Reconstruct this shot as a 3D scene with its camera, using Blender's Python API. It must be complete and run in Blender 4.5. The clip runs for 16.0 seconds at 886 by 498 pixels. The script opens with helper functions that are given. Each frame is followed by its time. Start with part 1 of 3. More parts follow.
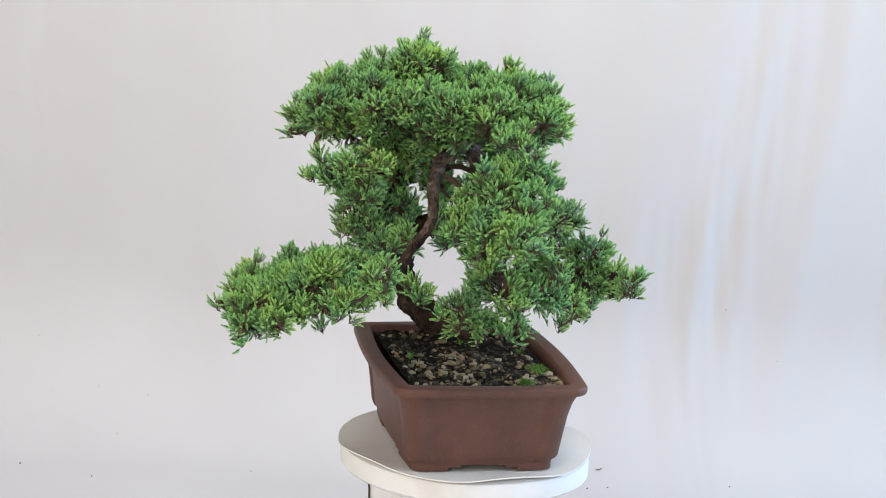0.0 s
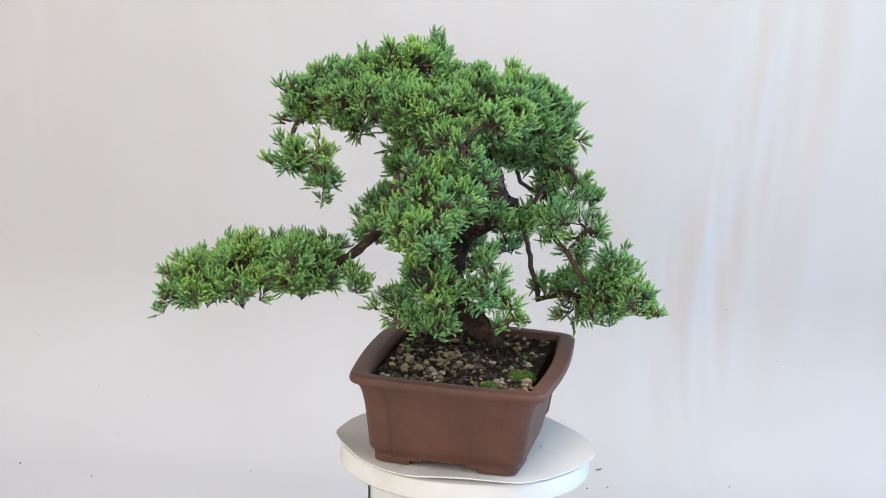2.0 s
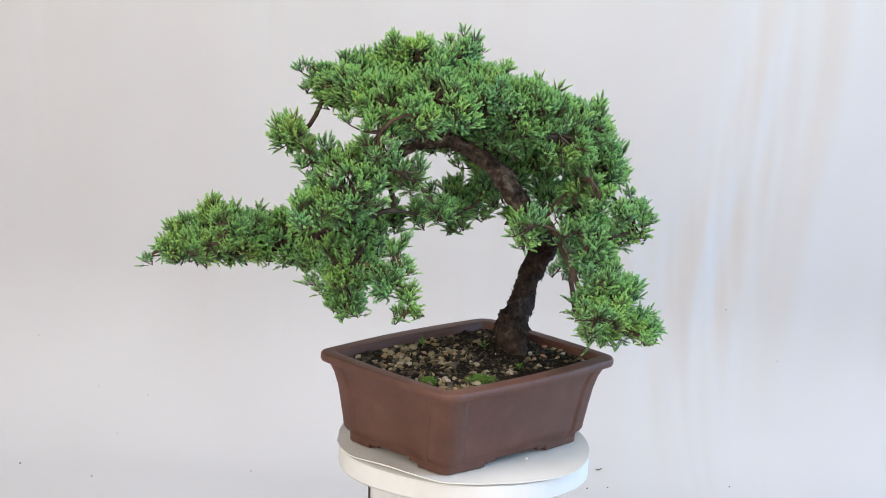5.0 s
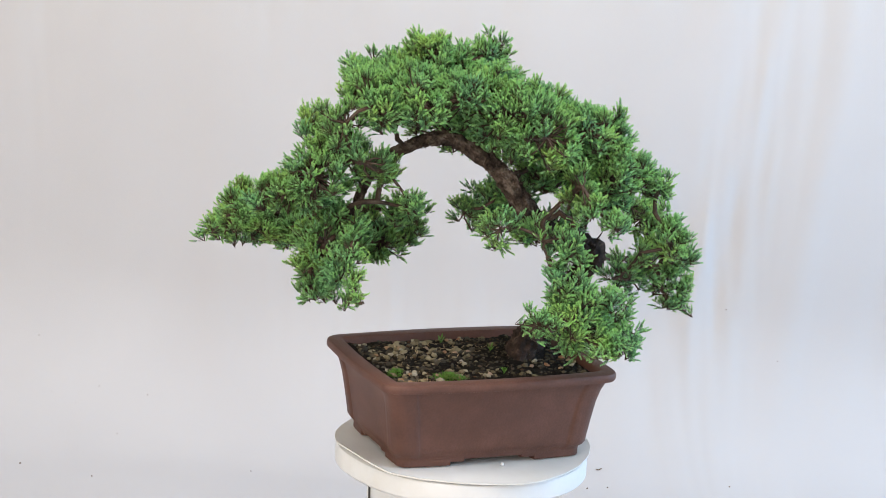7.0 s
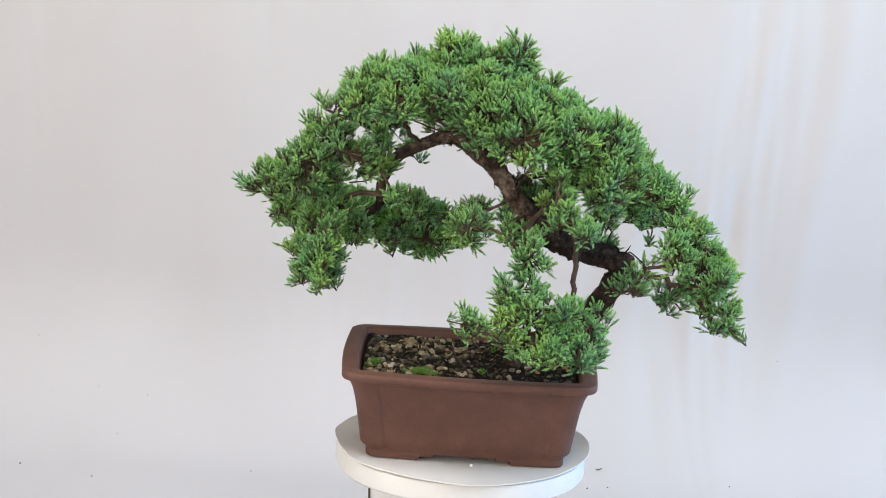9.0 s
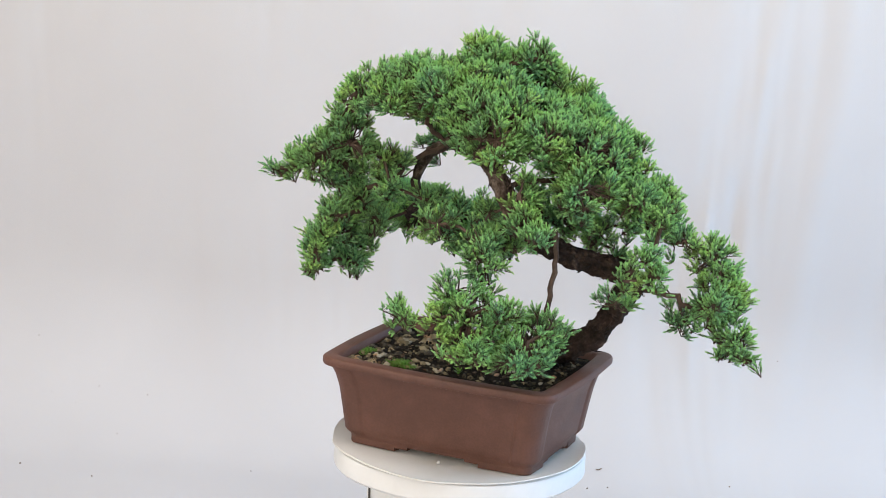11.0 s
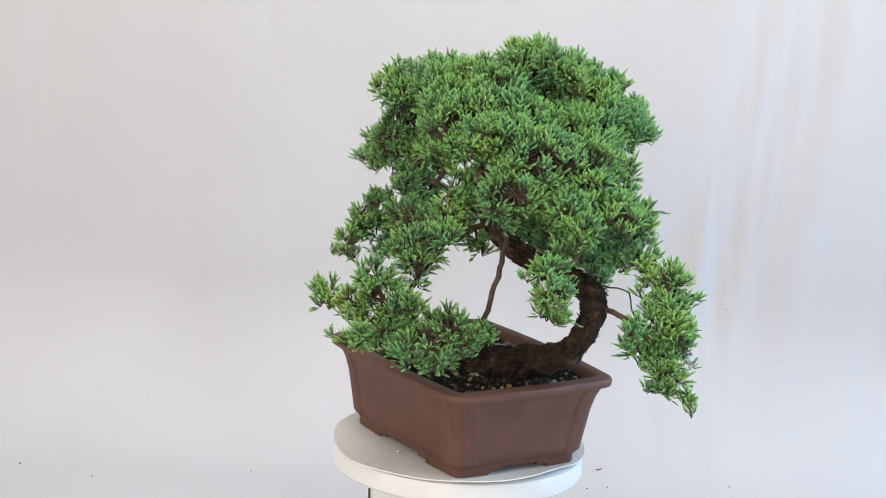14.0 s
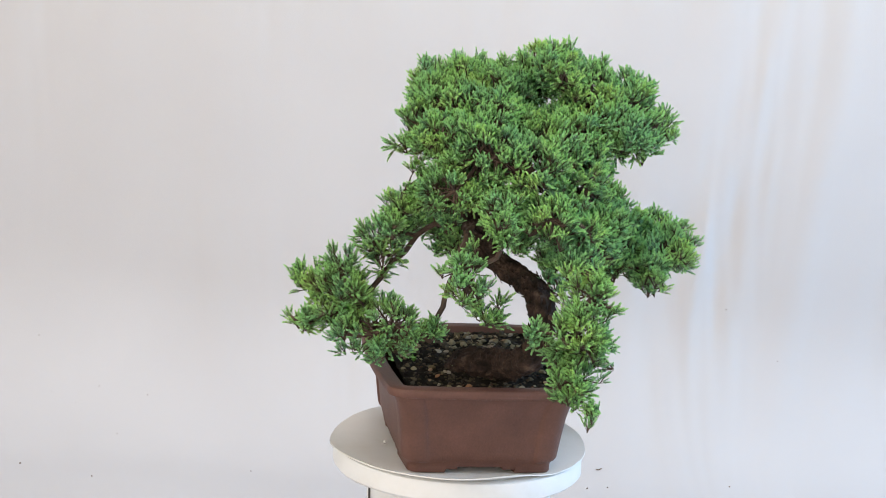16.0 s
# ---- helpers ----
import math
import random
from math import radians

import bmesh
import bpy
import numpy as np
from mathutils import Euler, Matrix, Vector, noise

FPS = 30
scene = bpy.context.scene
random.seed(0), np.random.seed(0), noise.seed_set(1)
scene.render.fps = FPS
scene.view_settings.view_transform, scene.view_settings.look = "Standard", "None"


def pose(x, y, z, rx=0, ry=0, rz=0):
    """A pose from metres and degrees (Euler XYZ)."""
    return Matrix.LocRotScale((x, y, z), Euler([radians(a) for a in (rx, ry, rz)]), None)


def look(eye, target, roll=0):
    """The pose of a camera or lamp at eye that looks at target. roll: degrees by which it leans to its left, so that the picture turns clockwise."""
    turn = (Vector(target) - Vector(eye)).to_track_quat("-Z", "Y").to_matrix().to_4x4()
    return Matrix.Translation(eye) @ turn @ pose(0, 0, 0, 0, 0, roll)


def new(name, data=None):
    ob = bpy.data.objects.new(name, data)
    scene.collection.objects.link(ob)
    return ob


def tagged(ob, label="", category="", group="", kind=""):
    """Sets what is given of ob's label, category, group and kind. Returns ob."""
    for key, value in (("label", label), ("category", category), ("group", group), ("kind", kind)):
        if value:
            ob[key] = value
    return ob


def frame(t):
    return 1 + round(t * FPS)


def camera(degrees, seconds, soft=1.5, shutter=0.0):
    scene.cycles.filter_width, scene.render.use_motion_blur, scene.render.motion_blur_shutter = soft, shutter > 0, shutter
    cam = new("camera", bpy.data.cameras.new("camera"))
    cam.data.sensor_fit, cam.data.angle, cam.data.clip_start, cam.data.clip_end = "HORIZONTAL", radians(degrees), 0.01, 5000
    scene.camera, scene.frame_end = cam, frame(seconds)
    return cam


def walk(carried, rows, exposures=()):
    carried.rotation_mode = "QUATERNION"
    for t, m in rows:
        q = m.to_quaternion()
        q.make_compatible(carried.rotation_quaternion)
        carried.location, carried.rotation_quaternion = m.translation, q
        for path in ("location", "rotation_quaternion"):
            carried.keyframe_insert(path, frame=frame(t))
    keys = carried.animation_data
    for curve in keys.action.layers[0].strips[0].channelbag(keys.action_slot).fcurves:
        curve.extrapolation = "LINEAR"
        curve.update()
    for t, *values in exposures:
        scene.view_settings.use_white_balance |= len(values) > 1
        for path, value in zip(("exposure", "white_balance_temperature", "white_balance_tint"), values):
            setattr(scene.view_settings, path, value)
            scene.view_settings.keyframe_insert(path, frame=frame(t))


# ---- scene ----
from mathutils.bvhtree import BVHTree

# ---- camera: stands still before a turning table ----
EYE = Vector((0.0, -2.1, 0.6793))
cam = camera(24.55, 16.0, soft=0.8)
YAW, PITCH, ROLL = radians(0.899), radians(12.613), 3.53
AIM = EYE + Vector((-math.sin(YAW) * math.cos(PITCH), math.cos(YAW) * math.cos(PITCH), -math.sin(PITCH)))
walk(cam, [(0.0, look(EYE, AIM, ROLL)), (16.0, look(EYE, AIM, ROLL))])
TURN_RATE = 11.446         # degrees a second, clockwise from above

# ---- world and light ----
FLOOR_Z = -0.31
world = bpy.data.worlds.new("sky")
scene.world = world
world.use_nodes = True
wn = world.node_tree.nodes
sky = wn.new("ShaderNodeTexSky")
sky.sky_type, sky.sun_disc = "NISHITA", False
sky.sun_elevation, sky.sun_rotation = radians(40), radians(200)
wn["Background"].inputs["Strength"].default_value = 0.08
world.node_tree.links.new(sky.outputs["Color"], wn["Background"].inputs["Color"])


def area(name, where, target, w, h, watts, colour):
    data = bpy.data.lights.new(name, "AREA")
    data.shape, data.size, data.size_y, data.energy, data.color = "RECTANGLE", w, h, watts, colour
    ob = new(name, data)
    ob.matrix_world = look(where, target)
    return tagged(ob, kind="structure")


# daylight lamps in three wall openings and the roof, all out of view
area("unseen_window_light", (2.36, 0.0, 0.95), (0.0, 0.0, 0.95), 2.0, 1.5, 67, (0.37, 0.645, 1.0))
# left, front and roof lamps are added for warm fill; their openings are assumed
area("unseen_window_light", (-2.36, -2.0, 1.1), (0.0, -2.0, 1.1), 2.0, 1.4, 33, (1.0, 0.86, 0.66))
area("unseen_window_light", (-1.1, -3.46, 1.15), (-1.1, 0.0, 1.15), 2.4, 1.3, 42, (1.0, 0.895, 0.79))
area("unseen_roof_light", (0.2, -0.6, 2.08), (0.2, -0.6, 0.0), 1.5, 1.5, 42, (1.0, 0.91, 0.85))
scene.view_settings.exposure = 0.0
scene.view_settings.gamma = 1.0


# ---- materials ----
def mat(name, rough=0.6, metal=0.0):
    m = bpy.data.materials.new(name)
    m.use_nodes = True
    b = m.node_tree.nodes["Principled BSDF"]
    b.inputs["Roughness"].default_value, b.inputs["Metallic"].default_value = rough, metal
    return m, m.node_tree, b


def noise_tex(nt, scale, detail=4.0, rough=0.55, coord="Object"):
    tc = nt.nodes.new("ShaderNodeTexCoord")
    n = nt.nodes.new("ShaderNodeTexNoise")
    n.inputs["Scale"].default_value, n.inputs["Detail"].default_value, n.inputs["Roughness"].default_value = scale, detail, rough
    nt.links.new(tc.outputs[coord], n.inputs["Vector"])
    return n


def ramp(nt, fac, stops):
    r = nt.nodes.new("ShaderNodeValToRGB")
    e = r.color_ramp.elements
    while len(e) < len(stops):
        e.new(0.5)
    for el, (p, c) in zip(e, stops):
        el.position, el.color = p, (*c, 1)
    nt.links.new(fac, r.inputs["Fac"])
    return r


def mixc(nt, fac, a, b, mode="MIX"):
    m = nt.nodes.new("ShaderNodeMix")
    m.data_type, m.blend_type = "RGBA", mode
    for sock, v in ((m.inputs[0], fac), (m.inputs[6], a), (m.inputs[7], b)):
        if isinstance(v, bpy.types.NodeSocket):
            nt.links.new(v, sock)
        elif isinstance(v, (int, float)):
            sock.default_value = v
        else:
            sock.default_value = (*v, 1)
    return m.outputs[2]


def bump(nt, b, height, strength, dist):
    n = nt.nodes.new("ShaderNodeBump")
    n.inputs["Strength"].default_value, n.inputs["Distance"].default_value = strength, dist
    nt.links.new(height, n.inputs["Height"])
    nt.links.new(n.outputs["Normal"], b.inputs["Normal"])


def two_scale(name, stops, big, small, rough=0.6, bstr=0.3, bdist=0.001, small_amt=0.25, coord="Object", spec=0.4):
    m, nt, b = mat(name, rough)
    b.inputs["Specular IOR Level"].default_value = spec
    n1, n2 = noise_tex(nt, big, 4, 0.6, coord), noise_tex(nt, small, 5, 0.65, coord)
    r = ramp(nt, n1.outputs["Fac"], stops)
    g = ramp(nt, n2.outputs["Fac"], [(0.3, (0.45,) * 3), (0.7, (0.62,) * 3)])
    c = mixc(nt, small_amt, r.outputs["Color"], g.outputs["Color"], "OVERLAY")
    nt.links.new(c, b.inputs["Base Color"])
    bump(nt, b, n2.outputs["Fac"], bstr, bdist)
    return m


CLAY = two_scale("brown_clay", [(0.28, (0.080, 0.034, 0.023)), (0.5, (0.100, 0.043, 0.029)), (0.75, (0.125, 0.055, 0.039))], 30, 420, 0.55, 0.5, 0.0007, 0.6)
CARD = two_scale("white_paint", [(0.25, (0.60, 0.585, 0.55)), (0.5, (0.70, 0.695, 0.68)), (0.8, (0.75, 0.745, 0.735))], 9, 160, 0.6, 0.25, 0.0006, 0.15)
SHEET = two_scale("white_card", [(0.2, (0.58, 0.545, 0.475)), (0.45, (0.66, 0.645, 0.61)), (0.8, (0.70, 0.69, 0.67))], 7, 120, 0.65, 0.2, 0.0005, 0.12)
SOIL = two_scale("dark_soil", [(0.3, (0.006, 0.005, 0.004)), (0.55, (0.013, 0.010, 0.008)), (0.8, (0.028, 0.022, 0.017))], 60, 500, 0.95, 0.9, 0.002, 0.4, spec=0.1)
TWIG = two_scale("brown_twig", [(0.3, (0.045, 0.028, 0.020)), (0.6, (0.095, 0.060, 0.042)), (0.8, (0.18, 0.125, 0.09))], 90, 500, 0.8, 0.8, 0.001, 0.4)
WALLPAINT = two_scale("white_wall", [(0.3, (0.74, 0.73, 0.71)), (0.7, (0.80, 0.79, 0.77))], 2, 60, 0.85, 0.1, 0.001, 0.1)
FLOORMAT = two_scale("grey_concrete", [(0.3, (0.30, 0.29, 0.27)), (0.7, (0.40, 0.39, 0.37))], 3, 60, 0.8, 0.3, 0.002, 0.2)


def cloth_material():
    m, nt, b = mat("white_cotton", 0.9)
    n1, n2 = noise_tex(nt, 1.6, 3), noise_tex(nt, 700, 2)
    r = ramp(nt, n1.outputs["Fac"], [(0.3, (0.505, 0.485, 0.476)), (0.7, (0.555, 0.537, 0.529))])
    nt.links.new(r.outputs["Color"], b.inputs["Base Color"])
    bump(nt, b, n2.outputs["Fac"], 0.15, 0.0006)
    return m


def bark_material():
    """Flaking bark: shade and damp painted in as darker colour low down, grey-brown higher up."""
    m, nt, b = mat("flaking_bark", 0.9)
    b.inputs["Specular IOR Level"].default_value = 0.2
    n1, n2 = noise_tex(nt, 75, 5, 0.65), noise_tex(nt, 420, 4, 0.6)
    # old holds the shade-darkened lower tone, young the lighter tone higher up
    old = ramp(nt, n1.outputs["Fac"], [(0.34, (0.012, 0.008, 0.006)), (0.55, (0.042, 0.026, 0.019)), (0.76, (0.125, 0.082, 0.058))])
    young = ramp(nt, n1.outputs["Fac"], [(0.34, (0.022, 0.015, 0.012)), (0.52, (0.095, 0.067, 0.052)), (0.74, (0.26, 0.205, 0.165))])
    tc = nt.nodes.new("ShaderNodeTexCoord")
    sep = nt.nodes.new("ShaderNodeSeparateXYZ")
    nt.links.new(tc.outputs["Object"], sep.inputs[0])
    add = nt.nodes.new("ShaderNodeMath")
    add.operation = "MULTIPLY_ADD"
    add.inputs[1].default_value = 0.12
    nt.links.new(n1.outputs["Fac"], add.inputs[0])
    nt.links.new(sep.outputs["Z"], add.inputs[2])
    shade_blend = ramp(nt, add.outputs[0], [(0.29, (0, 0, 0)), (0.345, (1, 1, 1))])
    c = mixc(nt, shade_blend.outputs["Color"], old.outputs["Color"], young.outputs["Color"])
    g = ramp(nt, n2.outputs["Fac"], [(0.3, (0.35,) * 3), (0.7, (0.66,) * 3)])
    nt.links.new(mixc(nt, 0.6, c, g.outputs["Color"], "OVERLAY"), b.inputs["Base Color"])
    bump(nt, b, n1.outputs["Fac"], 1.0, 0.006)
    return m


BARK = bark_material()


def foliage_material(name, by_needle, by_place, brown=0.5):
    m, nt, b = mat(name, 0.45)
    geo = nt.nodes.new("ShaderNodeNewGeometry")
    n1 = noise_tex(nt, 22, 3)
    n2 = noise_tex(nt, 40, 4, 0.7)
    r1 = ramp(nt, geo.outputs["Random Per Island"], by_needle)
    r2 = ramp(nt, n1.outputs["Fac"], by_place)
    c = mixc(nt, 0.6, r1.outputs["Color"], r2.outputs["Color"])
    # old inner needles turn straw brown in a few places
    br = ramp(nt, n2.outputs["Fac"], [(0.62, (0, 0, 0)), (0.74, (brown,) * 3)])
    c = mixc(nt, br.outputs["Color"], c, (0.20, 0.16, 0.05))
    nt.links.new(c, b.inputs["Base Color"])
    b.inputs["Specular IOR Level"].default_value = 0.4
    tr = nt.nodes.new("ShaderNodeBsdfTranslucent")
    nt.links.new(c, tr.inputs["Color"])
    mx = nt.nodes.new("ShaderNodeMixShader")
    mx.inputs["Fac"].default_value = 0.3
    out = nt.nodes["Material Output"]
    nt.links.new(b.outputs["BSDF"], mx.inputs[1])
    nt.links.new(tr.outputs["BSDF"], mx.inputs[2])
    nt.links.new(mx.outputs["Shader"], out.inputs["Surface"])
    return m


CLOTH = cloth_material()
WIRE = two_scale("dark_wire", [(0.3, (0.03, 0.03, 0.03)), (0.7, (0.06, 0.055, 0.05))], 40, 300, 0.5, 0.2, 0.0003, 0.2)
CRUMB = two_scale("brown_crumb", [(0.3, (0.09, 0.055, 0.03)), (0.7, (0.2, 0.13, 0.08))], 200, 900, 0.9, 0.2, 0.0003, 0.2)
STRAW = two_scale("dry_straw", [(0.3, (0.32, 0.22, 0.11)), (0.6, (0.45, 0.33, 0.19)), (0.8, (0.55, 0.43, 0.28))], 150, 600, 0.8, 0.2, 0.0003, 0.2)
NEEDLE = foliage_material("juniper_needles", [(0.0, (0.108, 0.226, 0.090)), (0.5, (0.176, 0.330, 0.126)), (1.0, (0.244, 0.414, 0.152))],
                          [(0.36, (0.108, 0.256, 0.147)), (0.55, (0.196, 0.353, 0.118)), (0.68, (0.305, 0.404, 0.101))], 0.8)
YOUNG = foliage_material("young_needles", [(0.0, (0.243, 0.480, 0.164)), (0.5, (0.342, 0.606, 0.210)), (1.0, (0.440, 0.715, 0.242))],
                         [(0.36, (0.213, 0.475, 0.242)), (0.55, (0.337, 0.600, 0.190)), (0.68, (0.476, 0.686, 0.165))], 0.15)
MOSS = foliage_material("moss_green", [(0.0, (0.06, 0.14, 0.02)), (0.5, (0.10, 0.22, 0.03)), (1.0, (0.16, 0.30, 0.05))],
                        [(0.35, (0.07, 0.17, 0.02)), (0.6, (0.12, 0.26, 0.04))])


# ---- mesh helpers ----
def link_mesh(name, verts, faces, material, parent=None, label="", smooth=True):
    me = bpy.data.meshes.new(name)
    me.from_pydata([tuple(v) for v in verts], [], faces)
    me.update()
    if smooth:
        me.polygons.foreach_set("use_smooth", [True] * len(me.polygons))
        me.set_sharp_from_angle(angle=radians(38))
    me.materials.append(material)
    ob = new(name, me)
    if parent:
        ob.parent = parent
    if label:
        ob["label"] = label
    return ob


def part(name, bm, material, parent=None, label="", smooth=True):
    me = bpy.data.meshes.new(name)
    bmesh.ops.recalc_face_normals(bm, faces=bm.faces)
    bm.to_mesh(me)
    bm.free()
    if smooth:
        me.polygons.foreach_set("use_smooth", [True] * len(me.polygons))
        me.set_sharp_from_angle(angle=radians(38))
    me.materials.append(material)
    ob = new(name, me)
    if parent:
        ob.parent = parent
    if label:
        ob["label"] = label
    return ob


def box_bm(x0, x1, y0, y1, z0, z1, bev=0.0):
    bm = bmesh.new()
    bmesh.ops.create_cube(bm, size=1, matrix=Matrix.Translation(((x0 + x1) / 2, (y0 + y1) / 2, (z0 + z1) / 2)) @ Matrix.Diagonal((x1 - x0, y1 - y0, z1 - z0, 1)))
    if bev:
        bmesh.ops.bevel(bm, geom=bm.edges[:], offset=bev, segments=2, affect="EDGES", profile=0.5)
    return bm


def loft(rings, closed_ends=(False, False)):
    """Vertices and faces through rings of equal length."""
    n = len(rings[0])
    verts = [v for r in rings for v in r]
    faces = []
    for i in range(len(rings) - 1):
        for j in range(n):
            k = (j + 1) % n
            faces.append((i * n + j, i * n + k, (i + 1) * n + k, (i + 1) * n + j))
    if closed_ends[0]:
        faces.append(tuple(reversed(range(n))))
    if closed_ends[1]:
        faces.append(tuple(range((len(rings) - 1) * n, len(rings) * n)))
    return verts, faces


# ---- the unseen room: walls and ceiling added around the set ----
def slab(name, *a, material=WALLPAINT, bev=0.0):
    return tagged(part(name, box_bm(*a, bev), material, smooth=False), kind="structure")


def build_unseen_room():
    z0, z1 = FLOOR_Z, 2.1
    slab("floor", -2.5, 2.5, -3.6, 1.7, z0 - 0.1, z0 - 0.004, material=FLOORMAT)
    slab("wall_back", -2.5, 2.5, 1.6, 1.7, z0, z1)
    # wall with an opening added for the warm lamp
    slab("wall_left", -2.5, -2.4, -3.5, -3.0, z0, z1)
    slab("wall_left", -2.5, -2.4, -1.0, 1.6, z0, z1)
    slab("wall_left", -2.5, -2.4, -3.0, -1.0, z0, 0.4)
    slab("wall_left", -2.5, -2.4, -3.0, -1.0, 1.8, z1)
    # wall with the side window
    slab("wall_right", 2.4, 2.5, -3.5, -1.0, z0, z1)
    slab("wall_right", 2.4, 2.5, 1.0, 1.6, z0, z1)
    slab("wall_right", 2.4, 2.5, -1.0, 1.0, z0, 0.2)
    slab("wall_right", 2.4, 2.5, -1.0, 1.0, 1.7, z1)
    # wall with the assumed front opening, behind the camera
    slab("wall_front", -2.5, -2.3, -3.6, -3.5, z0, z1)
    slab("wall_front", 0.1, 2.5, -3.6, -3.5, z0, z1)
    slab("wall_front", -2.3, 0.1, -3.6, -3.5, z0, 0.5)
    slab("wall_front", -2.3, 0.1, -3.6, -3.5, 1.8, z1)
    # ceiling round the opening added for the roof lamp
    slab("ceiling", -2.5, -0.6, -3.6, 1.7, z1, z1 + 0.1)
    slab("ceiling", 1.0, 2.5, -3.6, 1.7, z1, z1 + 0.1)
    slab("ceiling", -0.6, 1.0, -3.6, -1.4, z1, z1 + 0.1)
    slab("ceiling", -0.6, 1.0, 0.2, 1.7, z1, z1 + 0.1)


def build_backdrop():
    nx, verts, faces = 900, [], []
    path = []
    for i in range(30):
        path.append((-1.2 + i * (1.92 / 29), FLOOR_Z, 0.0))
    r = 0.24
    for i in range(1, 16):
        a = radians(90 * i / 15)
        path.append((0.72 + r * math.sin(a), FLOOR_Z + r - r * math.cos(a), i / 15))
    for i in range(1, 60):
        path.append((0.96, FLOOR_Z + r + i * 0.033, 1.0))
    for (y, z, up) in path:
        for j in range(nx + 1):
            x = -1.7 + 3.4 * j / nx
            amp = 0.22 + 0.78 * max(0.0, min(1.0, (x - 0.02) / 0.42))
            slack = max(0.0, min(1.2, 0.15 + 2.4 * noise.noise((x * 4.3, 2.0, z * 2.0))))
            w = x + 0.05 * noise.noise((x * 2, 0.0, z * 1.6)) + 0.10 * noise.noise((x * 0.9, 4.0, z * 0.8)) * z
            d = 0.0040 * noise.noise((w * 9, 3.1, z * 0.7)) + 0.0055 * noise.noise((w * 17, 7.7, z * 1.9))
            d += 0.0100 * noise.noise((w * 34, 1.7, z * 3.0)) * slack + 0.0034 * noise.noise((w * 66 + z * 9, 9.7, z * 5)) * slack
            d = d * amp + 0.008 * noise.noise((x * 2.2, 1.0, z)) + 0.0004 * noise.noise((x * 30, 5.0, z * 25))
            verts.append((x, y - d * (0.25 + 0.75 * up), z + (1 - up) * (abs(d) * 0.3)))
    n = nx + 1
    for i in range(len(path) - 1):
        for j in range(nx):
            faces.append((i * n + j, i * n + j + 1, (i + 1) * n + j + 1, (i + 1) * n + j))
    ob = link_mesh("backdrop", verts, faces, CLOTH)
    build_specks(ob)
    tagged(ob, "white cotton sheet hung as a backdrop with soft upright folds", "backdrop", kind="structure")


def build_specks(cloth):
    """Bits of dry needle and soil that cling to the sheet and lie on it."""
    tree_ = BVHTree.FromPolygons([v.co for v in cloth.data.vertices], [tuple(p.vertices) for p in cloth.data.polygons])
    rnd = random.Random(8)
    spots = [(-0.696, -0.30), (-0.561, -0.240), (-0.592, -0.261), (-0.485, -0.247), (-0.632, -0.250), (-0.665, -0.178), (-0.518, -0.29), (0.479, -0.145), (0.394, -0.072)]
    lying = [(0.207, 0.803, 0.0034), (0.189, 0.754, 0.0013), (0.219, 0.760, 0.0014), (0.401, 0.786, 0.0013), (-0.640, 0.709, 0.0016), (-0.528, 0.673, 0.0014), (-0.306, 0.739, 0.001)]
    places = [(Vector((x, -1.0, z)), Vector((0, 1, 0)), 0.0010) for x, z in spots] + [(Vector((x, y, 0.3)), Vector((0, 0, -1)), r) for x, y, r in lying]
    for i, (o, d, r) in enumerate(places):
        hit = tree_.ray_cast(o, d)[0]
        if hit is None:
            continue
        bm = bmesh.new()
        if r > 0.003:
            for k in range(7):
                a = rnd.uniform(0, 6.283)
                bmesh.ops.create_cube(bm, size=1, matrix=Matrix.Rotation(a, 4, "Z") @ Matrix.Rotation(rnd.uniform(-0.5, 0.5), 4, "Y") @ Matrix.Translation((r * 0.7, 0, 0)) @ Matrix.Diagonal((r * 1.6, r * 0.22, r * 0.22, 1)))
        else:
            bmesh.ops.create_icosphere(bm, subdivisions=1, radius=r)
            for v in bm.verts:
                v.co *= 1 + 0.5 * noise.noise(v.co * 900 + Vector((i, 0, 0)))
        ob = part("debris", bm, CRUMB)
        ob.location = hit - d * r * 0.4
        tagged(ob, "tiny brown crumb of plant debris on the white sheet", "debris", "crumbs on the sheet")


# ---- turntable ----
def disc_rings(radius, zs, n, seed, wob):
    rings = []
    for (dr, z, lift) in zs:
        ring = []
        for j in range(n):
            a = 2 * math.pi * j / n
            k = noise.noise((math.cos(a) * 1.6 + seed, math.sin(a) * 1.6, 0.3)) * wob
            k += noise.noise((math.cos(a) * 9 + seed, math.sin(a) * 9, 2.3)) * wob * 0.18
            l = lift * max(0.0, noise.noise((math.cos(a) * 1.3, math.sin(a) * 1.3 + seed, 5.0)))
            ring.append((0.0036 + (radius + dr + k) * math.cos(a), (radius + dr + k) * math.sin(a), z + l))
        rings.append(ring)
    return rings


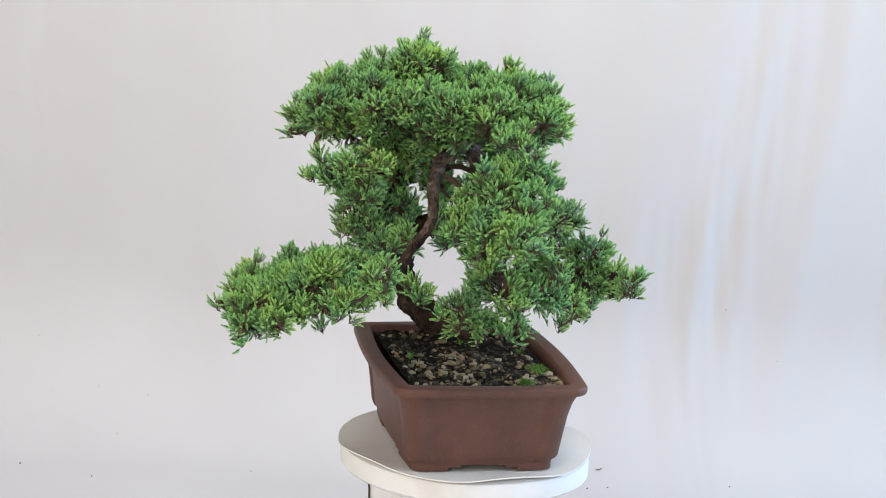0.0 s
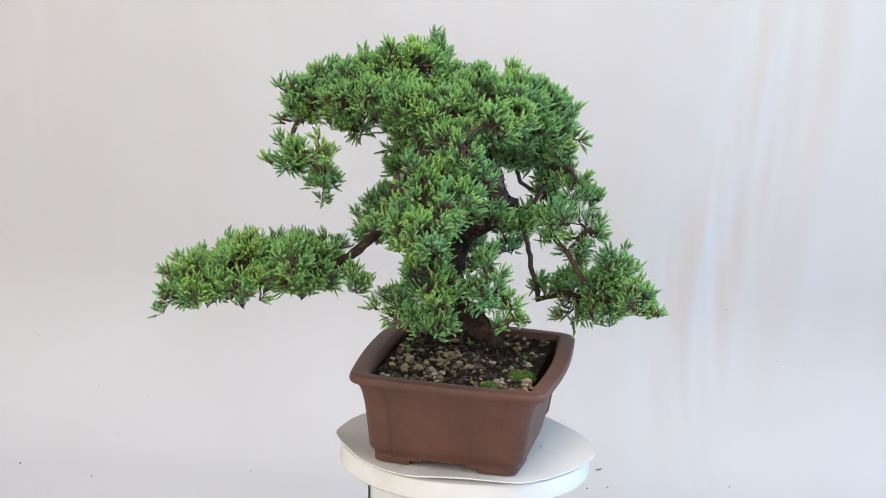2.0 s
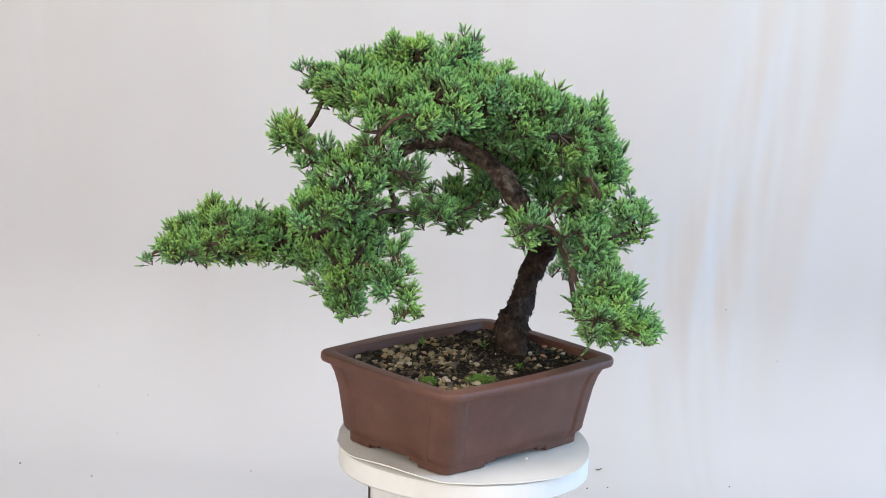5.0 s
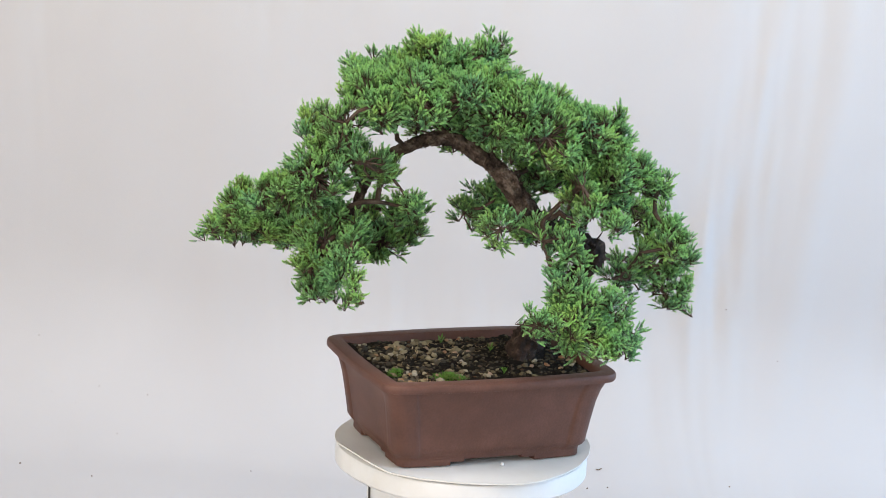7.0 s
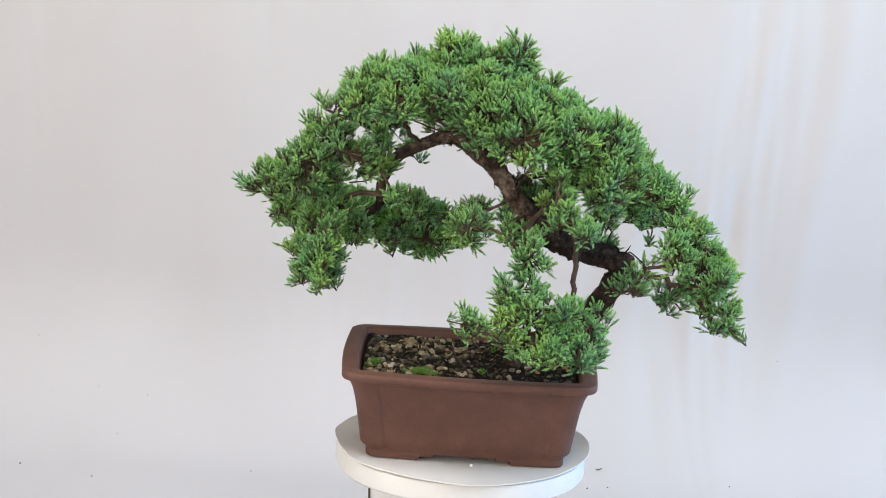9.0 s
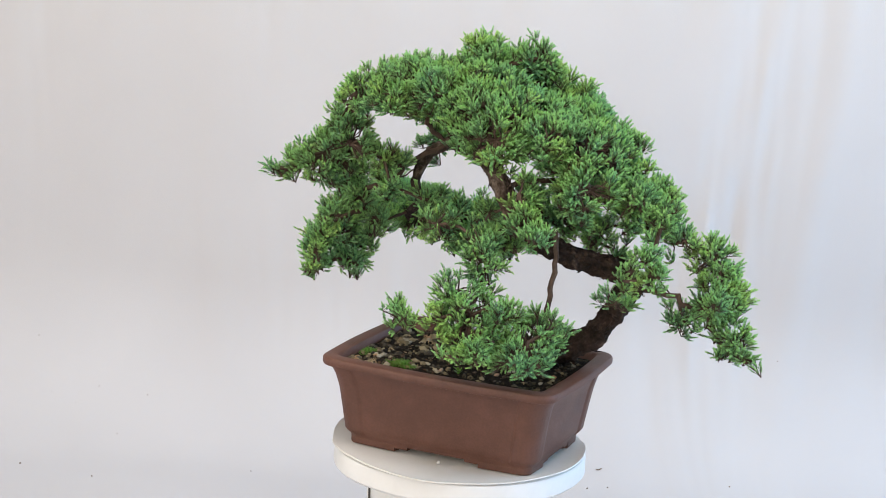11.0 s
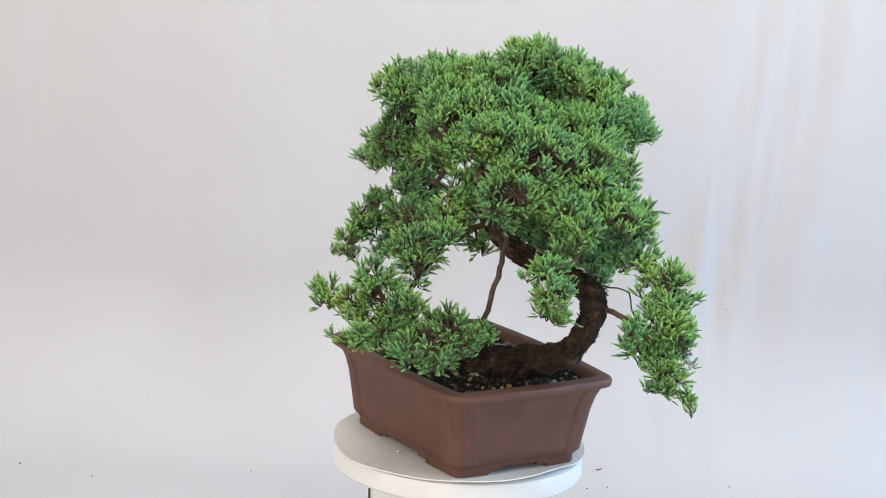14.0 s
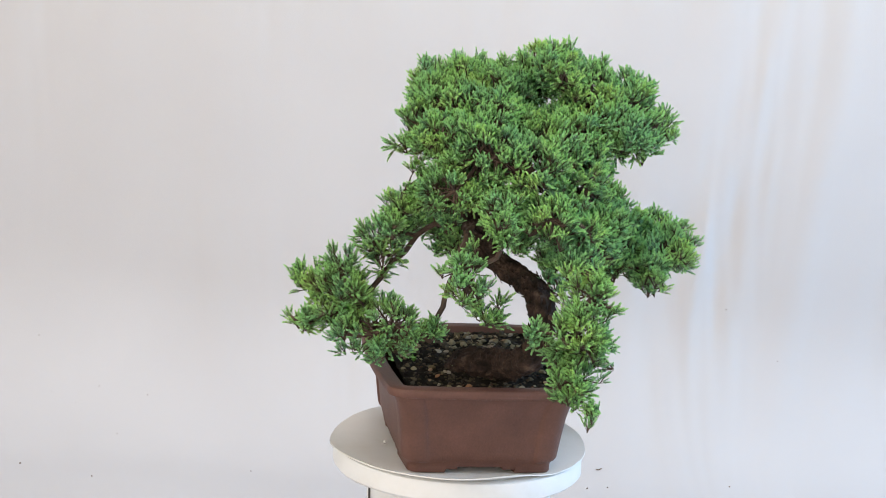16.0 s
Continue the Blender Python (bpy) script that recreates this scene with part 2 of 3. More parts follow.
def build_turntable():
    top = tagged(new("turntable"), "round white-painted turntable with a lifting card top", "turntable")
    n = 120
    zs = [(-0.135, -0.0015, 0), (-0.05, -0.0015, 0), (-0.012, -0.0012, 0.001), (0.0, -0.0005, 0.008), (0.0003, -0.0018, 0.008), (-0.012, -0.0028, 0.001), (-0.06, -0.0028, 0), (-0.135, -0.0028, 0)]
    v, f = loft(disc_rings(0.1365, zs, n, 4.2, 0.006))
    link_mesh("card_sheet", v, f, SHEET, top, "thin off-white card with a curling edge")
    zs = [(-0.13, -0.003, 0), (-0.004, -0.003, 0), (-0.001, -0.0042, 0), (0, -0.006, 0), (0.0004, -0.0235, 0), (-0.0015, -0.026, 0), (-0.005, -0.027, 0), (-0.13, -0.027, 0)]
    v, f = loft(disc_rings(0.1345, zs, n, 1.2, 0.0025))
    link_mesh("disc", v, f, CARD, top, "thick white-painted wooden disc")
    return top


def smooth_hook(pts):
    out = []
    for a, c in zip(pts, pts[1:]):
        out += [tuple(p + (q - p) * t / 4 for p, q in zip(a, c)) for t in range(4)]
    return out + [pts[-1]]


def build_pedestal():
    ob = tagged(new("pedestal"), "round white pedestal under the turntable", "pedestal")
    prof = [(0.0, -0.0285), (0.098, -0.0285), (0.101, -0.0305), (0.101, -0.040), (0.099, -0.042), (0.099, -0.3), (0.102, -0.304), (0.102, FLOOR_Z)]
    rings = [[(r * math.cos(2 * math.pi * j / 64), r * math.sin(2 * math.pi * j / 64), z) for j in range(64)] for r, z in prof]
    v, f = loft(rings)
    link_mesh("drum", v, f, CARD, ob)
    hook = [(-0.0985, -0.026, -0.040), (-0.0970, -0.028, -0.044), (-0.0955, -0.0305, -0.050), (-0.0950, -0.032, -0.060), (-0.0952, -0.0315, -0.110)]
    n = 8
    rings = []
    for q in smooth_hook(hook):
        rings.append([(q[0] + 0.0011 * math.cos(2 * math.pi * j / n), q[1] - 0.0005 + 0.0011 * math.sin(2 * math.pi * j / n), q[2]) for j in range(n)])
    v, f = loft(rings, (True, True))
    link_mesh("wire_handle", v, f, WIRE, ob, "thin dark wire handle end")
    return ob


# ---- pot ----
POT_TURN = 13.84
POT_POSE = pose(-0.0013, 0.0026, 0, 0, 0, POT_TURN)


def pot_ring(length, width, r, z, bow=0.0, pil=0.0):
    """A rounded rectangle, long side along y; bow swells the sides, pil raises the corners."""
    pts = []
    hx, hy = width / 2, length / 2
    def side(ax, ay, bx, by, nx, ny, n):
        ln = math.hypot(bx - ax, by - ay)
        near = [0.0, 0.004, 0.0085, 0.0096, 0.0106, 0.0117, 0.0135]
        steps = near + [0.0135 + (ln - 0.027) * i / (n - 13) for i in range(1, n - 13)] + [ln - q for q in reversed(near[1:])]
        for d in steps:
            t = d / ln
            q = min(d, ln - d)
            k = bow * (1.0 if nx else 0.5) * math.sin(math.pi * t) + pil * (1.0 - min(1.0, max(0.0, (q - 0.0085) / 0.0032)))
            pts.append((ax + (bx - ax) * t + nx * k, ay + (by - ay) * t + ny * k, z))
    def corner(cx, cy, a0):
        for i in range(10):
            a = radians(a0 + 9 * i)
            pts.append((cx + (r + pil) * math.cos(a), cy + (r + pil) * math.sin(a), z))
    side(hx, -hy + r, hx, hy - r, 1, 0, 44)
    corner(hx - r, hy - r, 0)
    side(hx - r, hy, -hx + r, hy, 0, 1, 36)
    corner(-hx + r, hy - r, 90)
    side(-hx, hy - r, -hx, -hy + r, -1, 0, 44)
    corner(-hx + r, -hy + r, 180)
    side(-hx + r, -hy, hx - r, -hy, 0, -1, 36)
    corner(hx - r, -hy + r, 270)
    m = POT_POSE
    return [m @ Vector(p) for p in pts]


def build_pot():
    pot = tagged(new("bonsai_pot"), "rectangular unglazed brown clay bonsai pot with a flared lip", "plant pot")
    L, W = 0.2643, 0.205
    B = [(0.2075, 0.1485, 0.012, 0.0068), (0.2090, 0.1500, 0.012, 0.0100), (0.2125, 0.1530, 0.013, 0.0130), (0.2160, 0.1562, 0.013, 0.0160), (0.2180, 0.1580, 0.014, 0.022), (0.2235, 0.1625, 0.014, 0.041),
         (0.230, 0.1685, 0.015, 0.061), (0.237, 0.175, 0.015, 0.075), (0.244, 0.182, 0.016, 0.083), (0.248, 0.186, 0.016, 0.0868)]
    rings = [pot_ring(0.15, 0.09, 0.012, 0.0068)]
    rings += [pot_ring(l, w + 0.002, r, z, 0.004, 0.0021 if 0.012 < z < 0.085 else 0.0) for l, w, r, z in B]
    v, f = loft(rings, (True, False))
    link_mesh("body", v, f, CLAY, pot)
    R = [(-0.016, 0.0865), (-0.004, 0.0863), (-0.001, 0.0873), (0.0, 0.0893), (0.0, 0.0935), (-0.0012, 0.0954), (-0.0035, 0.0962),
         (-0.014, 0.0965), (-0.0165, 0.0958), (-0.0185, 0.093), (-0.021, 0.074)]
    rings = [pot_ring(L + 2 * d, W + 2 * d, max(0.006, 0.021 + d), z, 0.006) for d, z in R]
    v, f = loft(rings)
    link_mesh("rim", v, f, CLAY, pot, "flat flared rim with rounded corners")
    # four stepped corner feet that follow the rounded outline
    inv = POT_POSE.inverted()
    for sx in (1, -1):
        for sy in (1, -1):
            V, F = [], []
            for lx, ly, z0, z1, inset in ((0.040, 0.060, 0.0, 0.0078, 0.0), (0.052, 0.076, 0.0036, 0.0076, 0.0005)):
                rows = []
                for dl, z in ((-0.0014, z0), (-0.0002, z0 + 0.0012), (0.0, z1), (-0.026, z1), (-0.026, z0)):
                    ring = pot_ring(0.2076 + dl - inset, 0.1506 + dl - inset, max(0.004, 0.012 + dl / 2), z, 0.004)
                    rows.append([p for p in ring])
                def chosen(p):
                    q = inv @ p
                    return q.x * sx > 0.0755 - lx and q.y * sy > 0.104 - ly
                n = len(rows[0])
                keep = [chosen(rows[1][k]) for k in range(n)]
                start = next(k for k in range(n) if keep[k] and not keep[k - 1])
                run = []
                k = start
                while keep[k % n]:
                    run.append(k % n)
                    k += 1
                base = len(V)
                for r in rows:
                    V += [r[q] for q in run]
                c = len(run)
                for a in range(5):
                    e = (a + 1) % 5
                    for q in range(c - 1):
                        F.append((base + a * c + q, base + a * c + q + 1, base + e * c + q + 1, base + e * c + q))
                F.append(tuple(base + a * c for a in range(5)))
                F.append(tuple(base + a * c + c - 1 for a in reversed(range(5))))
            link_mesh("foot", V, F, CLAY, pot)
    return pot


def soil_height(x, y):
    hx, hy = 0.0805, 0.1120
    dome = 0.0050 * (1 - (x / hx) ** 2) * (1 - (y / hy) ** 2)
    mound = 0.008 * math.exp(-((x + 0.005) ** 2 + (y - 0.055) ** 2) / 0.0009)
    return 0.0898 + dome + mound + 0.0022 * noise.noise((x * 60, y * 60, 0)) + 0.0012 * noise.noise((x * 200, y * 200, 3))


def pebble_mesh(seed):
    """An angular little stone."""
    rnd = random.Random(seed)
    bm = bmesh.new()
    bmesh.ops.create_icosphere(bm, subdivisions=1, radius=1)
    sx, sy, sz = rnd.uniform(0.8, 1.25), rnd.uniform(0.65, 1.0), rnd.uniform(0.45, 0.75)
    for v in bm.verts:
        k = 1 + 0.75 * noise.noise(v.co * 1.3 + Vector((seed * 3.7, 0, 0)))
        v.co = Vector((v.co.x * sx * k, v.co.y * sy * k, v.co.z * sz * k))
    me = bpy.data.meshes.new("pebble")
    bm.to_mesh(me)
    bm.free()
    me.materials.append(PEBBLE)
    return me


def pebble_material(name, dim):
    m, nt, b = mat(name, 0.85)
    b.inputs["Specular IOR Level"].default_value = 0.2
    oi = nt.nodes.new("ShaderNodeObjectInfo")
    geo = nt.nodes.new("ShaderNodeNewGeometry")
    add = nt.nodes.new("ShaderNodeMath")
    add.operation = "ADD"
    nt.links.new(oi.outputs["Random"], add.inputs[0])
    nt.links.new(geo.outputs["Random Per Island"], add.inputs[1])
    fr = nt.nodes.new("ShaderNodeMath")
    fr.operation = "FRACT"
    nt.links.new(add.outputs[0], fr.inputs[0])
    stops = [(0.0, (0.05, 0.042, 0.032)), (0.2, (0.13, 0.11, 0.08)), (0.4, (0.23, 0.18, 0.10)), (0.6, (0.36, 0.29, 0.17)), (0.76, (0.47, 0.39, 0.24)), (0.88, (0.55, 0.50, 0.40)), (0.95, (0.50, 0.24, 0.12)), (1.0, (0.5, 0.40, 0.24))]
    r = ramp(nt, fr.outputs[0], [(p, tuple(dim * k for k in c)) for p, c in stops])
    n = noise_tex(nt, 350, 4)
    g = ramp(nt, n.outputs["Fac"], [(0.3, (0.4,) * 3), (0.7, (0.62,) * 3)])
    nt.links.new(mixc(nt, 0.5, r.outputs["Color"], g.outputs["Color"], "OVERLAY"), b.inputs["Base Color"])
    bump(nt, b, n.outputs["Fac"], 0.5, 0.0006)
    return m


PEBBLE = pebble_material("mixed_gravel", 0.55)
GRIT = pebble_material("dark_grit", 0.13)


def build_soil():
    soil = tagged(new("potting_soil"), "dark potting soil strewn with grey and tan gravel", "soil")
    verts, faces, n = [], [], 90
    m = POT_POSE
    hx, hy = 0.0805, 0.1120
    for i in range(n + 1):
        for j in range(n + 1):
            x, y = -hx + 2 * hx * i / n, -hy + 2 * hy * j / n
            verts.append(m @ Vector((x, y, soil_height(x, y))))
    for i in range(n):
        for j in range(n):
            faces.append((i * (n + 1) + j, (i + 1) * (n + 1) + j, (i + 1) * (n + 1) + j + 1, i * (n + 1) + j + 1))
    link_mesh("soil_bed", verts, faces, SOIL, soil)
    rnd = random.Random(11)
    kinds = [pebble_mesh(k) for k in range(9)]
    # the larger stones one by one, the small grit between them as one mesh
    for i in range(300):
        x, y = rnd.uniform(-hx + 0.004, hx - 0.004), rnd.uniform(-hy + 0.004, hy - 0.004)
        if rnd.random() < 0.5 and y > 0.0:
            y = rnd.uniform(-hy + 0.004, 0.0)
        if math.hypot(x - 0.01, y - 0.035) < 0.034 and rnd.random() < 0.85:
            x, y = rnd.uniform(-hx + 0.004, hx - 0.004), rnd.uniform(-hy + 0.004, -0.04)
        for attempt in range(4):
            if noise.noise((x * 38, y * 38, 6.0)) > -0.08 - 0.25 * (y < -0.03):
                break
            x, y = rnd.uniform(-hx + 0.004, hx - 0.004), rnd.uniform(-hy + 0.004, hy - 0.004)
        r = rnd.uniform(0.0021, 0.0040) if rnd.random() < 0.85 else rnd.uniform(0.0040, 0.0056)
        if i < 7:
            # a few pale stones lie together in one corner
            spot = m.inverted() @ Vector((0.092 + rnd.uniform(-0.006, 0.006), -0.078 + rnd.uniform(-0.007, 0.007), 0))
            x, y, r = spot.x, spot.y, rnd.uniform(0.0034, 0.0046)
        ob = new("pebble", kinds[i % 9])
        ob.parent = soil
        ob.matrix_basis = m @ Matrix.Translation((x, y, soil_height(x, y) + r * 0.25)) @ pose(0, 0, 0, rnd.uniform(-25, 25), rnd.uniform(-25, 25), rnd.uniform(0, 360)) @ Matrix.Diagonal((r, r, r, 1))
    base = [(np.array([v.co[:] for v in k.vertices]), [tuple(p.vertices) for p in k.polygons]) for k in kinds]
    V, F, count = [], [], 0
    for i in range(1500):
        x, y = rnd.uniform(-hx + 0.002, hx - 0.002), rnd.uniform(-hy + 0.002, hy - 0.002)
        r = rnd.uniform(0.0009, 0.0026)
        bv, bf = base[i % 9]
        t = m @ Matrix.Translation((x, y, soil_height(x, y) + r * 0.2)) @ pose(0, 0, 0, rnd.uniform(0, 40), 0, rnd.uniform(0, 360)) @ Matrix.Diagonal((r, r, r, 1))
        A = np.array(t)
        V += [tuple(q) for q in bv @ A[:3, :3].T + A[:3, 3]]
        F += [tuple(a + count for a in f) for f in bf]
        count += len(bv)
    tagged(link_mesh("grit", V, F, GRIT, soil, smooth=False), kind="stuff")
    return soil


def build_seedling(x, y, seed):
    """A tiny weed with a few pointed leaves."""
    rnd = random.Random(seed)
    lo = POT_POSE.inverted() @ Vector((x, y, 0))
    base = Vector((x, y, soil_height(lo.x, lo.y) - 0.001))
    V, F = [], []
    for i in range(11):
        a = i * 2.4 + rnd.uniform(-0.3, 0.3)
        d = Vector((math.cos(a), math.sin(a), rnd.uniform(0.3, 1.4))).normalized() * rnd.uniform(0.005, 0.0095)
        w = Vector((-math.sin(a), math.cos(a), 0)) * 0.0012
        p = base + Vector((0, 0, 0.0005 * i))
        k = len(V)
        V += [p, p + d * 0.5 + w, p + d, p + d * 0.5 - w]
        F.append((k, k + 1, k + 2, k + 3))
    return tagged(link_mesh("seedling", V, F, MOSS), "tiny green weed seedling growing in the dark soil", "seedling", "seedlings in the pot")


def build_moss(x, y, rx, ry, seed, n, name="moss", material=None, flat=0.5):
    """A low cushion of upright green threads on the soil."""
    rnd = random.Random(seed)
    m = POT_POSE
    inv = m.inverted()
    V, F = [], []
    for i in range(n):
        a, q = rnd.uniform(0, 6.283), math.sqrt(rnd.random())
        px, py = x + rx * q * math.cos(a), y + ry * q * math.sin(a)
        lo = inv @ Vector((px, py, 0))
        z = soil_height(lo.x, lo.y) + 0.004 * (1 - q * q)
        for s in range(3):
            d = Vector((rnd.gauss(0, flat), rnd.gauss(0, flat), 1)).normalized() * rnd.uniform(0.003, 0.0065)
            w = Vector((rnd.gauss(0, 1), rnd.gauss(0, 1), 0)).normalized() * 0.0005
            p = Vector((px, py, z - 0.002))
            k = len(V)
            V += [p, p + d * 0.5 + w, p + d, p + d * 0.5 - w]
            F.append((k, k + 1, k + 2, k + 3))
    ob = link_mesh(name, V, F, material or MOSS)
    if name == "moss":
        return tagged(ob, "small bright green moss cushion growing on the soil", "moss", "moss on the soil", "stuff")
    return tagged(ob, "dry tan needles fallen on the dark soil", "dry needles", kind="stuff")


# ---- the tree ----
def shoot_template(seed, needles=30):
    """A short finger of a shoot along z, one unit long, closely set with stubby needles; the last ones are young growth."""
    rnd = random.Random(seed)
    V, F, M = [], [], []
    bx, by = rnd.uniform(-0.25, 0.25), rnd.uniform(-0.25, 0.25)
    def axis(t):
        return Vector((bx * t * t, by * t * t, t))
    k = len(V)
    for t, r in ((-0.5, 0.035), (0.85, 0.022)):
        for a in (0, 2.1, 4.2):
            V.append(axis(t) + Vector((math.cos(a), math.sin(a), 0)) * r)
    for a in range(3):
        b = (a + 1) % 3
        F.append((k + a, k + b, k + 3 + b, k + 3 + a))
        M.append(2)
    for i in range(needles):
        t = 0.02 + 0.94 * (i + rnd.random() * 0.6) / needles
        az = i * 2.39996 + rnd.uniform(-0.35, 0.35)
        tilt = radians(rnd.uniform(44, 68) * (1.1 - 0.62 * t))
        ln = rnd.uniform(0.20, 0.30) * (1.05 - 0.25 * t)
        side = Vector((math.cos(az), math.sin(az), 0))
        d = side * math.sin(tilt) + Vector((0, 0, 1)) * math.cos(tilt)
        w = Vector((-math.sin(az), math.cos(az), 0)) * 0.071
        p = axis(t)
        k = len(V)
        V += [p, p + d * ln * 0.45 + w, p + d * ln, p + d * ln * 0.45 - w]
        F.append((k, k + 1, k + 2, k + 3))
        M.append(1 if t > 0.5 + 0.3 * (rnd.random() - 0.5) else 0)
    return np.array([tuple(v) for v in V]), np.array(F), np.array(M)


SHOOTS = [shoot_template(s) for s in range(10)]


def basis(way, ang):
    ref = np.array((0.3, 0.9, 0.1)) if abs(way[2]) > 0.8 else np.array((0, 0, 1.0))
    a = np.cross(way, ref)
    a /= np.linalg.norm(a)
    b = np.cross(way, a)
    return np.stack((a * math.cos(ang) + b * math.sin(ang), b * math.cos(ang) - a * math.sin(ang), way))


def unit(v):
    return v / (np.linalg.norm(v) + 1e-9)


def raw_mesh(name, V, F, M, mats):
    me = bpy.data.meshes.new(name)
    me.vertices.add(len(V))
    me.vertices.foreach_set("co", V.ravel())
    me.loops.add(F.size)
    me.loops.foreach_set("vertex_index", F.ravel())
    me.polygons.add(len(F))
    me.polygons.foreach_set("loop_start", np.arange(0, F.size, 4))
    me.polygons.foreach_set("loop_total", np.full(len(F), 4))
    for m in mats:
        me.materials.append(m)
    me.polygons.foreach_set("material_index", M)
    me.update()
    return me


def sphere_points(n, rng):
    i = np.arange(n) + 0.5
    z = 1 - 2 * i / n
    a = i * 2.39996 + rng.random() * 6.28
    s = np.sqrt(1 - z * z)
    return np.stack((s * np.cos(a), s * np.sin(a), z), 1)


TUFT_GAP, SHOOT_LEN = 0.0146, 0.0102


def foliage_pad(ball, others, parent, rng):
    """A clump of domed tufts of shoots over a rough ball, with dark gaps between the tufts; returns the roots of the tufts."""
    c, rad = np.array(ball[:3]), ball[3]
    n = max(4, int(4 * math.pi * (rad + 0.003) ** 2 / TUFT_GAP ** 2))
    VV, FF, MM, base, roots = [], [], [], 0, []
    sparse = rad > 0.012 and c[2] < 0.26 and -0.05 < c[1] < 0.18
    tip = None
    if rad < 0.0065 and len(others):
        tip = unit(c - others[np.linalg.norm(others[:, :3] - c, axis=1).argmin(), :3])
        n = 4
    for d in sphere_points(n, rng):
        d = unit(d + rng.normal(size=3) * 0.22)
        if tip is not None:
            d = unit(tip + d * 0.45)
        lump = 1 + 0.34 * noise.noise(Vector(d) * 1.7 + Vector(c) * 60)
        p = c + d * (lump * rad * rng.uniform(0.62, 1.04) + 0.0032 + (rng.uniform(0.0, 0.009) if rng.random() < 0.4 else 0.0))
        if tip is None and len(others):
            depth = (others[:, 3] - np.linalg.norm(others[:, :3] - p, axis=1)).max()
            if depth > 0.005 and rng.random() > 0.06:
                continue
        if rad > 0.0105 and noise.noise(Vector(p) * 75) > (0.05 if p[0] > 0.03 and p[2] < 0.35 else 0.10 if sparse else 0.21):
            continue
        if tip is None and d[2] < -0.45 and rng.random() < 0.4:
            continue
        if tip is not None:
            # the tip's tufts follow one another along its twig
            p = p - tip * 0.009 * len(roots)
        face = unit(0.7 * d + np.array((0, 0, 0.6)) + rng.normal(size=3) * 0.26)
        size = rng.uniform(0.7, 1.2)
        root = p - face * 0.0125 * size
        roots.append(root)
        count = 7 if tip is not None else int(rng.integers(11, 16) * size * (0.85 if sparse else 1.0))
        cone = basis(face, rng.random() * 6.283)
        for k in range(count):
            # directions spread evenly over a cone, the outer shoots shorter so that the tuft is domed
            q = math.sqrt((k + 0.5) / count)
            az = k * 2.39996 + rng.uniform(-0.3, 0.3)
            open_ = q * rng.uniform(0.85, 1.15) * (0.75 if tip is not None else 0.9)
            way = unit(cone.T @ np.array((math.cos(az) * math.sin(open_), math.sin(az) * math.sin(open_), math.cos(open_))) + np.array((0, 0, 0.26)) + rng.normal(size=3) * 0.12)
            sz = SHOOT_LEN * rng.uniform(0.7, 1.25) * (1.06 - 0.2 * q)
            tv, tf, tm = SHOOTS[int(rng.integers(len(SHOOTS)))]
            start = root + way * size * rng.uniform(0.004, 0.0085)
            VV.append(start + sz * (tv @ basis(way, rng.random() * 6.283)))
            FF.append(tf + base)
            MM.append(tm)
            base += len(tv)
        if tip is None and rng.random() < 0.14:
            # a single sprig that stands out of the tuft
            way = unit(face + rng.normal(size=3) * 0.5)
            for j in range(2):
                tv, tf, tm = SHOOTS[int(rng.integers(len(SHOOTS)))]
                VV.append(root + way * (0.006 + 0.007 * j) + SHOOT_LEN * (tv @ basis(unit(way + rng.normal(size=3) * 0.12), rng.random() * 6.283)))
                FF.append(tf + base)
                MM.append(tm)
                base += len(tv)
    for r in roots:
        tv, tf = tube([c, (c + r) / 2 + rng.normal(size=3) * 0.002, r], [0.0012, 0.0009, 0.0006], 4)
        VV.append(np.array([tuple(v) for v in tv]))
        FF.append(np.array(tf) + base)
        MM.append(np.full(len(tf), 2))
        base += len(tv)
    if VV:
        me = raw_mesh("foliage_pad", np.concatenate(VV), np.concatenate(FF), np.concatenate(MM), (NEEDLE, YOUNG, TWIG))
        ob = new("foliage_pad", me)
        ob.parent = parent
    return roots


def tube(points, radii, sides, rough=0.0, seed=0.0):
    """Vertices and quads of a round bar along points."""
    V, F = [], []
    pts = [Vector(p) for p in points]
    up = Vector((0.31, 0.55, 0.77))
    for i, p in enumerate(pts):
        d = (pts[min(i + 1, len(pts) - 1)] - pts[max(i - 1, 0)]).normalized()
        a = d.cross(up).normalized()
        b = d.cross(a)
        for j in range(sides):
            t = 2 * math.pi * j / sides
            r = radii[i]
            if rough:
                q = (math.cos(t) * 1.5, math.sin(t) * 1.5, i * 0.16 + seed)
                r *= 1 + rough * noise.noise(q) + rough * 0.7 * noise.noise((q[0] * 3, q[1] * 3, i * 0.55 + seed)) + rough * 0.5 * noise.noise((q[0] * 7, q[1] * 7, i * 0.9 + seed))
            V.append(p + a * math.cos(t) * r + b * math.sin(t) * r)
    for i in range(len(pts) - 1):
        for j in range(sides):
            k = (j + 1) % sides
            F.append((i * sides + j, i * sides + k, (i + 1) * sides + k, (i + 1) * sides + j))
    return V, F


def smooth_path(nodes, steps):
    """Catmull-Rom through rows of numbers."""
    P = [np.array(n, float) for n in nodes]
    P = [2 * P[0] - P[1]] + P + [2 * P[-1] - P[-2]]
    out = []
    for i in range(1, len(P) - 2):
        for s in range(steps):
            t = s / steps
            a, b, c, d = P[i - 1:i + 3]
            out.append(0.5 * (2 * b + (c - a) * t + (2 * a - 5 * b + 4 * c - d) * t * t + (3 * b - a - 3 * c + d) * t ** 3))
    out.append(P[-2])
    return out


